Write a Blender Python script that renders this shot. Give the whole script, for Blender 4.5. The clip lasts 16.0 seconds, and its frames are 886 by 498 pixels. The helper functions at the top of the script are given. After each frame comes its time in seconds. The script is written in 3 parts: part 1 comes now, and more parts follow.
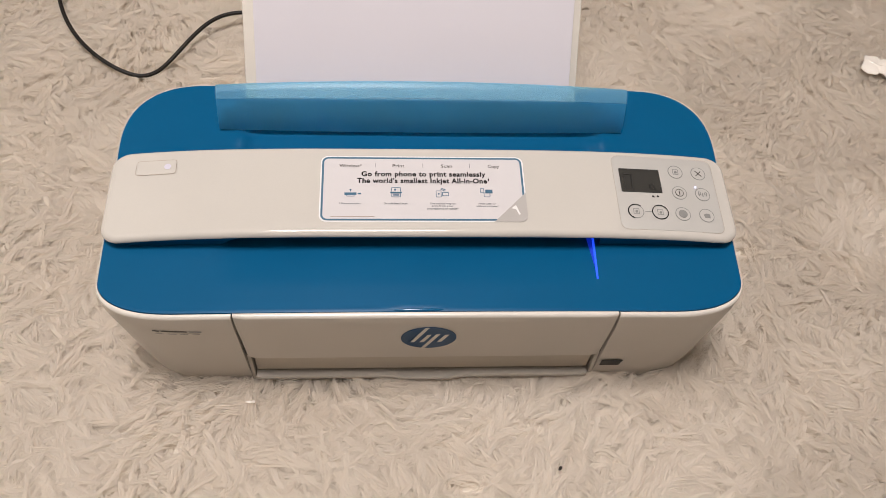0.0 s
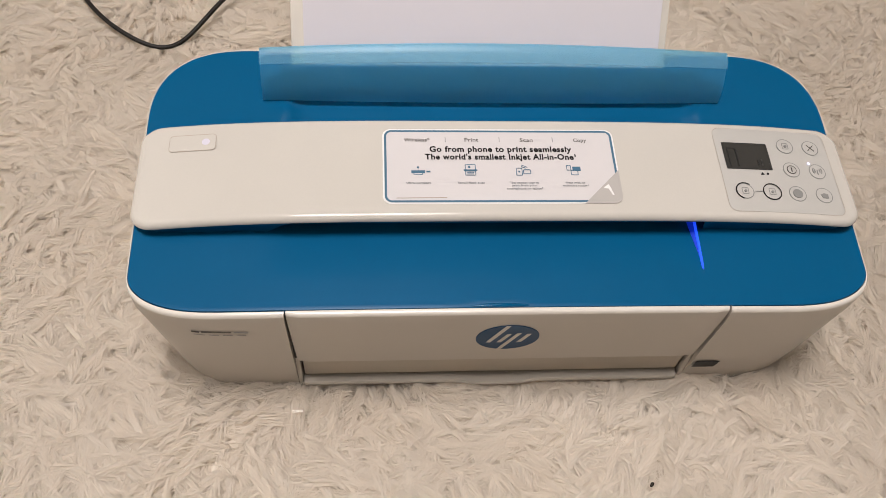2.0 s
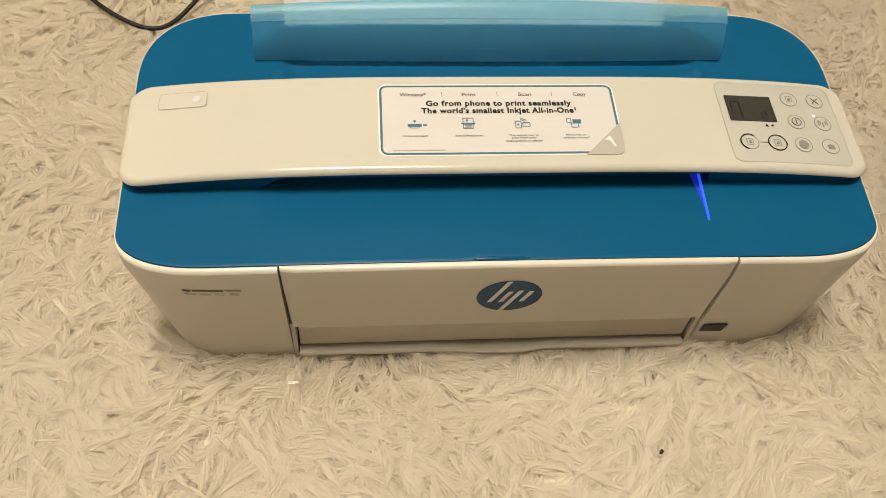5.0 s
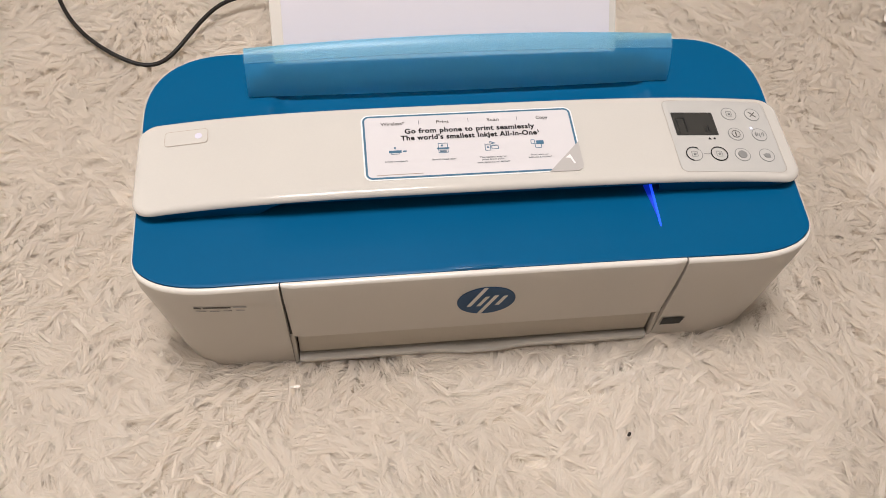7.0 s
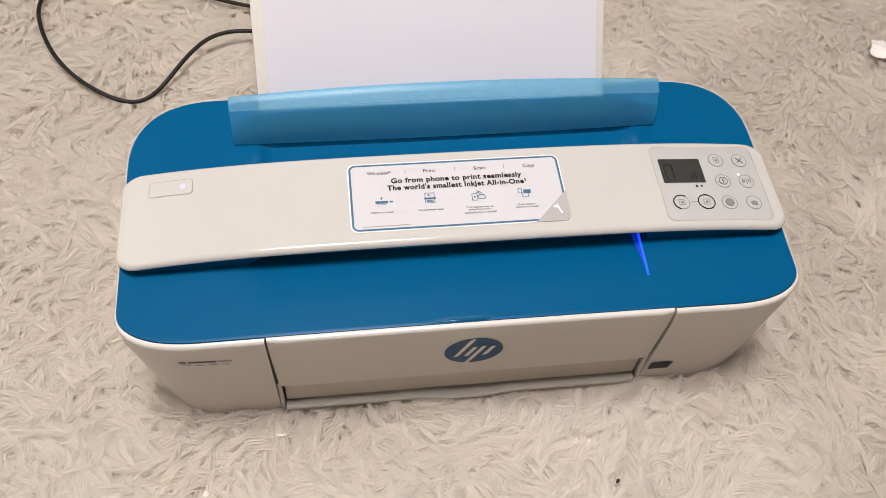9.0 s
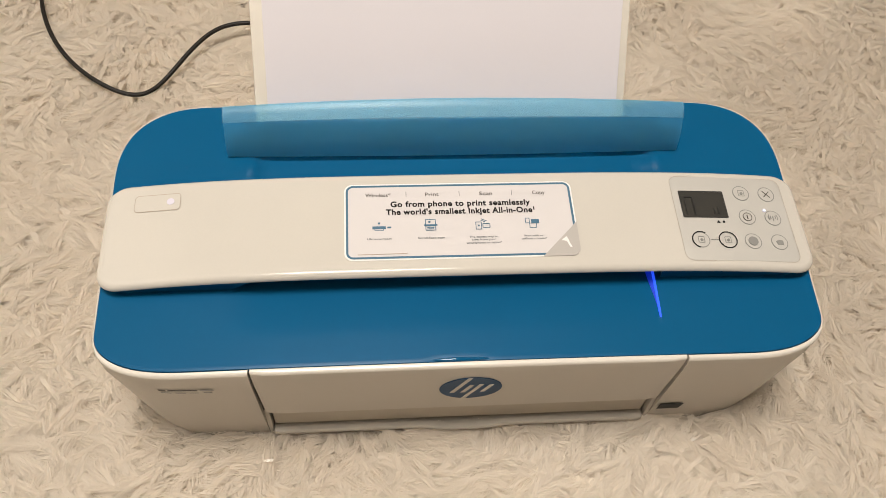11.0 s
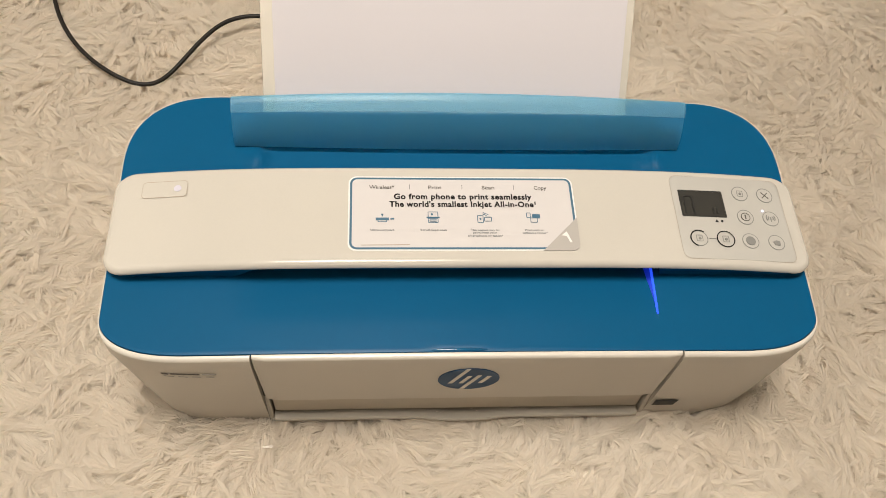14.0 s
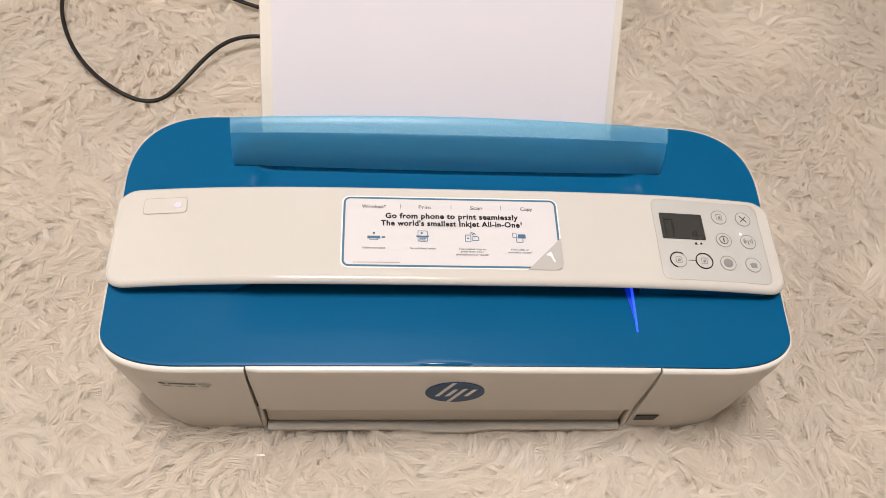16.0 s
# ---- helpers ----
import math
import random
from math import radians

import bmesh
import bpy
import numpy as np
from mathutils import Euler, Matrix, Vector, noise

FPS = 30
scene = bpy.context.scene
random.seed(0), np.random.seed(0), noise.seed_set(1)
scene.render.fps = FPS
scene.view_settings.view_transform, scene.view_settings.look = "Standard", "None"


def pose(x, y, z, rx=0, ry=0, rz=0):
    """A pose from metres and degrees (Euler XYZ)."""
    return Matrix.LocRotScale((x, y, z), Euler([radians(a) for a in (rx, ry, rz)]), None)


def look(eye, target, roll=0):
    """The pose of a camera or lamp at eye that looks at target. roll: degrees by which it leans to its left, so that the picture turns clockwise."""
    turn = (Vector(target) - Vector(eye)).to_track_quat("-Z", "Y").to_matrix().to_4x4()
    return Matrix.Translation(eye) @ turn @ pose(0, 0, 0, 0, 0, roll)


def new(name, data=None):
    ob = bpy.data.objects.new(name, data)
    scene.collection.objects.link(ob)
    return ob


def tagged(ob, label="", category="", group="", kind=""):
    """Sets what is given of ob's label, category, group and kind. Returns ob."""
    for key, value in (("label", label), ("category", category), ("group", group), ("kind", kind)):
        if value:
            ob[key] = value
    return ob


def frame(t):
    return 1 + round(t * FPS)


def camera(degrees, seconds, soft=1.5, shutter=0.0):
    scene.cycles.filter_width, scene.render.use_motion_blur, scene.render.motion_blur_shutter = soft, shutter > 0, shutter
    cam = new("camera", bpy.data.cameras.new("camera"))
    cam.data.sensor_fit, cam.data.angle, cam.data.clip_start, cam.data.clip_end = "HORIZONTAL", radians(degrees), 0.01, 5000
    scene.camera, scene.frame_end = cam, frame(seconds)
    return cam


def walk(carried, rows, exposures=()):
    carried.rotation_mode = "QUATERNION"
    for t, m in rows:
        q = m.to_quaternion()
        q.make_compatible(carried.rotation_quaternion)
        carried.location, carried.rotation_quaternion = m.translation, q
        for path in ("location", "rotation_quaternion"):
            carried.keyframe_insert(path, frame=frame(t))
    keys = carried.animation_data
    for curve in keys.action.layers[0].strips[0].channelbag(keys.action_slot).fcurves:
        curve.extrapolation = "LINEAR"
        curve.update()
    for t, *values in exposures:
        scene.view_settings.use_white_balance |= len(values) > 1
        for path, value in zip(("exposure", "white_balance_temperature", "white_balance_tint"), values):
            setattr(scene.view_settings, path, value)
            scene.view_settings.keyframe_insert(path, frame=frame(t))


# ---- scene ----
cam = camera(53.5, 16.0, soft=0.7)
PATH = [
    (0, (-0.0266, -0.2417, 0.5986), (0.1050, 0.7817, -1.1148), 6.90),
    (0.5, (-0.0290, -0.2408, 0.5978), (0.0964, 0.7821, -1.1162), 6.54),
    (1, (-0.0395, -0.2372, 0.5950), (0.0882, 0.7822, -1.1210), 6.65),
    (1.5, (-0.0667, -0.2430, 0.5755), (0.0696, 0.7754, -1.1404), 6.98),
    (1.7, (-0.0715, -0.2260, 0.5545), (0.0750, 0.7880, -1.1600), 7.20),
    (2, (-0.0705, -0.2067, 0.5288), (0.0753, 0.8083, -1.1883), 7.32),
    (2.2, (-0.0675, -0.2025, 0.4945), (0.0850, 0.8100, -1.2250), 7.50),
    (2.5, (-0.0630, -0.2072, 0.4481), (0.0794, 0.8498, -1.2438), 7.02),
    (2.8, (-0.0610, -0.2115, 0.4085), (0.0830, 0.9140, -1.2380), 6.90),
    (3, (-0.0543, -0.2212, 0.4130), (0.0838, 0.9326, -1.2148), 6.61),
    (3.2, (-0.0555, -0.2220, 0.4420), (0.0870, 0.9420, -1.1785), 6.75),
    (3.5, (-0.0584, -0.2205, 0.4725), (0.0857, 0.9300, -1.1570), 6.83),
    (4, (-0.0636, -0.2318, 0.4819), (0.0800, 0.8783, -1.1755), 6.99),
    (4.2, (-0.0668, -0.2317, 0.4771), (0.0789, 0.8609, -1.1918), 7.18),
    (6.3, (-0.0723, -0.2573, 0.5388), (0.1005, 0.8152, -1.1404), 4.89),
    (6.5, (-0.0709, -0.2608, 0.5412), (0.1062, 0.8138, -1.1363), 5.06),
    (7, (-0.0731, -0.2607, 0.5450), (0.1150, 0.8199, -1.1274), 5.48),
    (7.5, (-0.0735, -0.2554, 0.5470), (0.1218, 0.8271, -1.1233), 5.78),
    (8, (-0.0691, -0.2501, 0.5502), (0.1381, 0.8350, -1.1170), 5.78),
    (8.5, (-0.0671, -0.2432, 0.5536), (0.1462, 0.8417, -1.1130), 5.26),
    (9, (-0.0694, -0.2349, 0.5588), (0.1410, 0.8472, -1.1100), 6.20),
    (9.2, (-0.0689, -0.2340, 0.5619), (0.1413, 0.8557, -1.1020), 6.81),
    (11.3, (-0.0492, -0.1862, 0.5511), (0.0947, 0.8354, -1.1622), 6.39),
    (11.5, (-0.0492, -0.1964, 0.5549), (0.0972, 0.8318, -1.1543), 6.73),
    (12, (-0.0410, -0.2112, 0.5582), (0.1059, 0.8170, -1.1509), 7.14),
    (12.5, (-0.0478, -0.2058, 0.5572), (0.0961, 0.8195, -1.1540), 7.10),
    (13, (-0.0508, -0.1911, 0.5571), (0.0934, 0.8374, -1.1521), 7.09),
    (13.5, (-0.0488, -0.1881, 0.5488), (0.1026, 0.8400, -1.1600), 7.43),
    (14, (-0.0509, -0.1970, 0.5554), (0.0951, 0.8313, -1.1537), 7.54),
    (14.5, (-0.0509, -0.2067, 0.5560), (0.0970, 0.8234, -1.1519), 7.82),
    (15, (-0.0472, -0.2115, 0.5618), (0.0996, 0.8195, -1.1457), 7.83),
    (15.5, (-0.0466, -0.2089, 0.5683), (0.0996, 0.8212, -1.1398), 8.21),
    (16, (-0.0453, -0.2045, 0.5752), (0.0982, 0.8466, -1.1203), 8.10),
]
EXPOSURES = [
    (0.0, -0.08, 5700, 11), (1.5, -0.1, 5680, 11), (2.0, -0.08, 5680, 10), (2.5, -0.03, 6000, 10), (3.0, 0.12, 6950, 0), (3.5, 0.12, 7500, -5),
    (4.2, 0.05, 7350, -7), (6.3, 0.09, 5700, 11), (7.5, 0.12, 5600, 10), (9.2, 0.12, 5450, 10), (11.3, 0.04, 6150, 6), (12.0, 0.09, 6300, 8),
    (12.5, 0.08, 6150, 6), (13.0, 0.02, 6000, 7), (13.5, -0.02, 6030, 7), (14.0, 0.04, 6150, 5), (14.5, 0.09, 6050, 6), (15.0, 0.09, 6080, 6),
    (16.0, 0.15, 5700, 10),
]
walk(cam, [(t, look(eye, target, roll)) for t, eye, target, roll in PATH], EXPOSURES)

# ---- light: one warm ceiling lamp in a closed room ----
LAMP = (-0.15, -0.04, 2.26)
world = bpy.data.worlds.new("world")
scene.world = world
world.use_nodes = True
world.node_tree.nodes["Background"].inputs["Color"].default_value = (0.9, 0.88, 0.85, 1)
world.node_tree.nodes["Background"].inputs["Strength"].default_value = 0.02
lamp_data = bpy.data.lights.new("lamp_light", "AREA")
lamp_data.shape, lamp_data.size = "DISK", 0.66
lamp_data.energy, lamp_data.color = 53.0, (1.0, 0.86, 0.72)
lamp_light = new("lamp_light", lamp_data)
lamp_light.matrix_world = look((LAMP[0], LAMP[1], LAMP[2] - 0.02), (LAMP[0], LAMP[1] + 0.001, 0))


# ---- materials ----
def material(name, colour, rough=0.5, metal=0.0, spec=0.5, emit=None, strength=0.0):
    m = bpy.data.materials.new(name)
    m.use_nodes = True
    b = m.node_tree.nodes["Principled BSDF"]
    b.inputs["Base Color"].default_value = (*colour, 1)
    b.inputs["Roughness"].default_value = rough
    b.inputs["Metallic"].default_value = metal
    b.inputs["Specular IOR Level"].default_value = spec
    if emit:
        b.inputs["Emission Color"].default_value = (*emit, 1)
        b.inputs["Emission Strength"].default_value = strength
    return m


def grained(m, scale, amount, bump=0.0, fine=0.0, rough_amount=0.0):
    """Colour and roughness vary at two scales, with fine relief."""
    nt = m.node_tree
    b = nt.nodes["Principled BSDF"]
    colour = tuple(b.inputs["Base Color"].default_value)
    at = nt.nodes.new("ShaderNodeTexCoord")
    a = nt.nodes.new("ShaderNodeTexNoise")
    a.inputs["Scale"].default_value, a.inputs["Detail"].default_value = scale, 4
    c = nt.nodes.new("ShaderNodeTexNoise")
    c.inputs["Scale"].default_value, c.inputs["Detail"].default_value = fine or scale * 25, 2
    mix = nt.nodes.new("ShaderNodeMix")
    mix.inputs["Factor"].default_value = 0.4
    nt.links.new(at.outputs["Object"], a.inputs["Vector"])
    nt.links.new(at.outputs["Object"], c.inputs["Vector"])
    nt.links.new(a.outputs["Fac"], mix.inputs["A"])
    nt.links.new(c.outputs["Fac"], mix.inputs["B"])
    ramp = nt.nodes.new("ShaderNodeValToRGB")
    for end, k in ((0, 1 - amount), (1, 1 + amount)):
        ramp.color_ramp.elements[end].color = (*(min(1, v * k) for v in colour[:3]), 1)
        ramp.color_ramp.elements[end].position = 0.3 + 0.4 * end
    nt.links.new(mix.outputs["Result"], ramp.inputs["Fac"])
    nt.links.new(ramp.outputs["Color"], b.inputs["Base Color"])
    if rough_amount:
        r = b.inputs["Roughness"].default_value
        mr = nt.nodes.new("ShaderNodeMapRange")
        mr.inputs["To Min"].default_value, mr.inputs["To Max"].default_value = r - rough_amount, r + rough_amount
        nt.links.new(mix.outputs["Result"], mr.inputs["Value"])
        nt.links.new(mr.outputs["Result"], b.inputs["Roughness"])
    if bump:
        bp = nt.nodes.new("ShaderNodeBump")
        bp.inputs["Strength"].default_value, bp.inputs["Distance"].default_value = bump, 0.0004
        nt.links.new(c.outputs["Fac"], bp.inputs["Height"])
        nt.links.new(bp.outputs["Normal"], b.inputs["Normal"])
    return m


WHITE = grained(material("white_plastic", (0.515, 0.492, 0.455), 0.10), 18, 0.02, 0.004, 900, 0.02)
# Lighter copy of the body plastic: brightness of the lit top edge in its colour.
RIM = grained(material("lit_rim_plastic", (0.62, 0.59, 0.545), 0.22), 18, 0.02)
SHELL = grained(material("shell_plastic", (0.425, 0.395, 0.35), 0.38), 18, 0.025, 0.06, 1500, 0.05)
BLUE = grained(material("blue_plastic", (0.005, 0.082, 0.198), 0.32, spec=0.12), 15, 0.04, 0.05, 1400, 0.05)
GLOSS = material("glossy_blue_plastic", (0.003, 0.076, 0.19), 0.05)
DARK = material("dark_gap", (0.02, 0.018, 0.016), 0.6)
# Body plastic made darker, with the shade under the door in its colour.
INNER = grained(material("shaded_inner_plastic", (0.40, 0.36, 0.30), 0.5), 20, 0.03)
GREY = grained(material("control_grey", (0.445, 0.435, 0.415), 0.40), 25, 0.015, 0.02, 900)
SCREEN = material("screen", (0.040, 0.039, 0.036), 0.16)
SEGMENT = material("screen_segment", (0.022, 0.022, 0.022), 0.3)
STAMP = material("stamp_print", (0.075, 0.066, 0.058), 0.5, spec=0.2)
BLACK = material("black_print", (0.008, 0.008, 0.008), 0.5, spec=0.2)
PRINT = material("grey_print", (0.16, 0.17, 0.18), 0.5)
MIDGREY = material("ring_grey", (0.22, 0.22, 0.215), 0.45)
FAINT = material("faint_line", (0.36, 0.31, 0.26), 0.5)
LABEL = grained(material("label_paper", (0.57, 0.55, 0.56), 0.28), 30, 0.01)
EDGE = material("label_edge", (0.72, 0.71, 0.705), 0.3)
BORDER = material("label_blue", (0.06, 0.14, 0.225), 0.35)
FOLD = material("label_fold", (0.40, 0.38, 0.365), 0.35)
LOGO = material("logo_blue", (0.012, 0.049, 0.115), 0.45, spec=0.15)
PAPER = grained(material("paper", (0.61, 0.59, 0.64), 0.75), 9, 0.012, 0.05, 1200)
CORD = grained(material("cord_rubber", (0.010, 0.008, 0.007), 0.5, spec=0.3), 120, 0.2)
GLOW = material("led_blue", (0.02, 0.08, 0.6), 0.3, emit=(0.03, 0.09, 1.0), strength=0.9)
# Glow that the strip throws on the channel floor, given as emission.
FLOOR_GLOW = material("led_floor_glow", (0.02, 0.05, 0.45), 0.3, emit=(0.01, 0.04, 0.9), strength=0.22)
SPOT = material("led_white", (0.8, 0.8, 0.9), 0.3, emit=(0.7, 0.7, 1.0), strength=0.55)
DIM = material("led_dim", (0.56, 0.54, 0.62), 0.3, emit=(0.7, 0.65, 1.0), strength=0.04)
# Tones of unseen walls and ceiling, picked for how much light they bounce.
PLASTER = grained(material("wall_paint", (0.40, 0.37, 0.33), 0.9), 3, 0.03, 0.1, 90)
DARKER = grained(material("absorbing_wall_paint", (0.13, 0.11, 0.09), 0.9), 3, 0.03, 0.1, 90)
PALE = grained(material("bounce_paint", (0.78, 0.75, 0.70), 0.9), 3, 0.03, 0.1, 90)
DIFFUSER = material("lamp_diffuser", (0.9, 0.88, 0.84), 0.5, emit=(1.0, 0.86, 0.72), strength=2.0)
FILM = material("pale_film", (0.80, 0.76, 0.70), 0.25)
CRUMB = material("crumb", (0.02, 0.016, 0.012), 0.8)


def see_through(name, tint, coat, rough, share):
    m = bpy.data.materials.new(name)
    m.use_nodes = True
    nt = m.node_tree
    b = nt.nodes["Principled BSDF"]
    b.inputs["Base Color"].default_value = (*coat, 1)
    b.inputs["Roughness"].default_value = rough
    clear = nt.nodes.new("ShaderNodeBsdfTransparent")
    clear.inputs["Color"].default_value = (*tint, 1)
    mix = nt.nodes.new("ShaderNodeMixShader")
    mix.inputs["Fac"].default_value = share
    nt.links.new(clear.outputs["BSDF"], mix.inputs[1])
    nt.links.new(b.outputs["BSDF"], mix.inputs[2])
    nt.links.new(mix.outputs["Shader"], nt.nodes["Material Output"].inputs["Surface"])
    return m


FROST = see_through("frosted_blue_plastic", (0.72, 0.90, 0.97), (0.16, 0.42, 0.60), 0.3, 0.5)
for nd in list(FROST.node_tree.nodes):
    if nd.bl_idname == "ShaderNodeBsdfTransparent":
        hazy = FROST.node_tree.nodes.new("ShaderNodeBsdfRefraction")
        hazy.inputs["Color"].default_value = (0.58, 0.86, 0.96, 1)
        hazy.inputs["Roughness"].default_value, hazy.inputs["IOR"].default_value = 0.6, 1.08
        part_clear = FROST.node_tree.nodes.new("ShaderNodeMixShader")
        part_clear.inputs["Fac"].default_value = 0.10
        FROST.node_tree.links.new(hazy.outputs["BSDF"], part_clear.inputs[1])
        FROST.node_tree.links.new(nd.outputs["BSDF"], part_clear.inputs[2])
        FROST.node_tree.links.new(part_clear.outputs["Shader"], FROST.node_tree.nodes["Mix Shader"].inputs[1])
FROST.node_tree.nodes["Mix Shader"].inputs["Fac"].default_value = 0.22
RIM_FROST = see_through("frosted_rim_plastic", (0.80, 0.92, 0.97), (0.23, 0.48, 0.64), 0.3, 0.30)
TRAY = see_through("frosted_clear_plastic", (0.97, 0.96, 0.94), (0.88, 0.85, 0.79), 0.4, 0.6)


def pile_material():
    m = material("pile", (0.78, 0.72, 0.64), 0.75, spec=0.25)
    nt = m.node_tree
    b = nt.nodes["Principled BSDF"]
    geo = nt.nodes.new("ShaderNodeNewGeometry")
    ramp = nt.nodes.new("ShaderNodeValToRGB")
    for end, colour in ((0, (0.91, 0.85, 0.77)), (1, (0.95, 0.91, 0.85))):
        ramp.color_ramp.elements[end].color = (*colour, 1)
    at = nt.nodes.new("ShaderNodeTexCoord")
    big = nt.nodes.new("ShaderNodeTexNoise")
    big.inputs["Scale"].default_value, big.inputs["Detail"].default_value = 14, 3
    add = nt.nodes.new("ShaderNodeMix")
    add.inputs["Factor"].default_value = 0.45
    nt.links.new(at.outputs["Object"], big.inputs["Vector"])
    nt.links.new(geo.outputs["Random Per Island"], add.inputs["A"])
    nt.links.new(big.outputs["Fac"], add.inputs["B"])
    nt.links.new(add.outputs["Result"], ramp.inputs["Fac"])
    nt.links.new(ramp.outputs["Color"], b.inputs["Base Color"])
    b.inputs["Sheen Weight"].default_value = 0.15
    thin = nt.nodes.new("ShaderNodeBsdfTranslucent")
    nt.links.new(ramp.outputs["Color"], thin.inputs["Color"])
    mix = nt.nodes.new("ShaderNodeMixShader")
    mix.inputs["Fac"].default_value = 0.60
    nt.links.new(b.outputs["BSDF"], mix.inputs[1])
    nt.links.new(thin.outputs["BSDF"], mix.inputs[2])
    nt.links.new(mix.outputs["Shader"], nt.nodes["Material Output"].inputs["Surface"])
    return m


PILE = pile_material()
BACKING = grained(material("carpet_backing", (0.78, 0.72, 0.63), 0.95), 40, 0.12, 0.8, 300)


# ---- mesh helpers ----
def part(name, bm, mat, parent=None, label="", smooth=True):
    if isinstance(bm, bmesh.types.BMesh):
        bmesh.ops.recalc_face_normals(bm, faces=bm.faces)
        me = bpy.data.meshes.new(name)
        bm.to_mesh(me)
        bm.free()
    else:
        me = bm
    if smooth:
        me.polygons.foreach_set("use_smooth", [True] * len(me.polygons))
        me.set_sharp_from_angle(angle=radians(40))
    me.materials.append(mat)
    ob = new(name, me)
    if parent:
        ob.parent = parent
    return tagged(ob, label)


def box(bm, lo, hi, bevel=0.0, segments=2):
    made = bmesh.ops.create_cube(bm, size=1.0)["verts"]
    for v in made:
        v.co = Vector(lo[i] + (v.co[i] + 0.5) * (hi[i] - lo[i]) for i in range(3))
    if bevel:
        edges = {e for v in made for e in v.link_edges}
        bmesh.ops.bevel(bm, geom=list(edges), offset=bevel, segments=segments, profile=0.5, affect="EDGES")
    return bm


def smooth01(v):
    v = max(0.0, min(1.0, v))
    return v * v * (3 - 2 * v)


def columns(w, n, extra=()):
    """Places across, closer together towards both ends."""
    xs = {round(-w * math.cos(math.pi * i / n), 6) for i in range(n + 1)} | set(extra)
    return sorted(xs)


def rounded(w, front, back, rf, rb, power=2.0):
    """Front and back lines of a plan with rounded corners; rf, rb: (across, deep) radii."""
    def corner(x, r):
        u = max(0.0, (abs(x) - (w - r[0])) / r[0])
        return r[1] * (1 - (max(0.0, 1 - u ** power)) ** (1 / power))
    return lambda x: front + corner(x, rf), lambda x: back - corner(x, rb)


def loft(xs, yf, yb, rings, height, rows=0, notch=None, slim=1.0):
    """Closed outline lifted ring by ring: (inset, z) or (inset, None, below the top). rows: steps of the top's grid. notch: (half width, depth). slim: share of the top rings' inset kept at the sides and back."""
    pts = [(x, yf(x)) for x in xs] + [(x, yb(x)) for x in reversed(xs)]
    n, k = len(pts), len(xs)
    normals = []
    for i in range(n):
        a, b = Vector(pts[i - 1]), Vector(pts[(i + 1) % n])
        d = (b - a).normalized()
        normals.append(Vector((-d.y, d.x)))
    held = [False] * n
    if notch:
        for i in range(k):
            if abs(pts[i][0]) < notch[0] - 1e-5:
                pts[i], held[i] = (pts[i][0], notch[1]), True
    bm = bmesh.new()
    loops = []
    for inset, z, below in rings:
        loop = []
        for i in range(n):
            p = Vector(pts[i]) + (Vector((0, 0)) if held[i] else normals[i] * inset * (1.0 if z is not None else slim + (1 - slim) * smooth01(normals[i].y)))
            loop.append(bm.verts.new((p.x, p.y, z if z is not None else height(p.x, p.y) - below)))
        if loops:
            for i in range(n):
                j = (i + 1) % n
                bm.faces.new((loops[-1][i], loops[-1][j], loop[j], loop[i]))
        loops.append(loop)
    if rows:
        last = loops[-1]
        grid = []
        for i in range(k):
            a, b = last[i], last[n - 1 - i]
            line = [a]
            for r in range(1, rows):
                p = a.co.lerp(b.co, r / rows)
                line.append(bm.verts.new((p.x, p.y, height(p.x, p.y))))
            grid.append(line + [b])
        for i in range(k - 1):
            for r in range(rows):
                quad = (grid[i][r], grid[i + 1][r], grid[i + 1][r + 1], grid[i][r + 1])
                if len({v.co.to_tuple(7) for v in quad}) > 2:
                    bm.faces.new(quad)
    bmesh.ops.remove_doubles(bm, verts=bm.verts, dist=1e-6)
    return bm


def edge_rings(r, thick, steps=5):
    """Rings of a slab with a rounded upper edge."""
    out = [(0.0008, None, thick), (0.0, None, thick - 0.0008)]
    for i in range(steps + 1):
        a = math.pi / 2 * i / steps
        out.append((r * (1 - math.cos(a)), None, r * (1 - math.sin(a))))
    return out


def disc(bm, x, y, r, place, inner=0.0, n=28, a0=0.0, a1=2 * math.pi, thick=0.0003):
    """A flat ring or disc laid on a surface by place(x, y, lift)."""
    full = abs(a1 - a0 - 2 * math.pi) < 1e-6
    m = n if full else n + 1
    rim = [bm.verts.new(place(x + r * math.cos(a0 + (a1 - a0) * i / n), y + r * math.sin(a0 + (a1 - a0) * i / n), thick)) for i in range(m)]
    low = [bm.verts.new(place(x + r * math.cos(a0 + (a1 - a0) * i / n), y + r * math.sin(a0 + (a1 - a0) * i / n), 0)) for i in range(m)]
    for i in range(n):
        bm.faces.new((low[i], low[(i + 1) % m], rim[(i + 1) % m], rim[i]))
    if inner:
        hole = [bm.verts.new(place(x + inner * math.cos(a0 + (a1 - a0) * i / n), y + inner * math.sin(a0 + (a1 - a0) * i / n), thick)) for i in range(m)]
        for i in range(n):
            bm.faces.new((rim[i], rim[(i + 1) % m], hole[(i + 1) % m], hole[i]))
    elif full:
        bm.faces.new(rim)
    return bm


def strip(bm, points, place, thick=0.0002):
    """A flat polygon laid on a surface, with its edge."""
    top = [bm.verts.new(place(x, y, thick)) for x, y in points]
    low = [bm.verts.new(place(x, y, 0)) for x, y in points]
    bm.faces.new(top)
    for i in range(len(points)):
        j = (i + 1) % len(points)
        bm.faces.new((low[i], low[j], top[j], top[i]))
    return bm


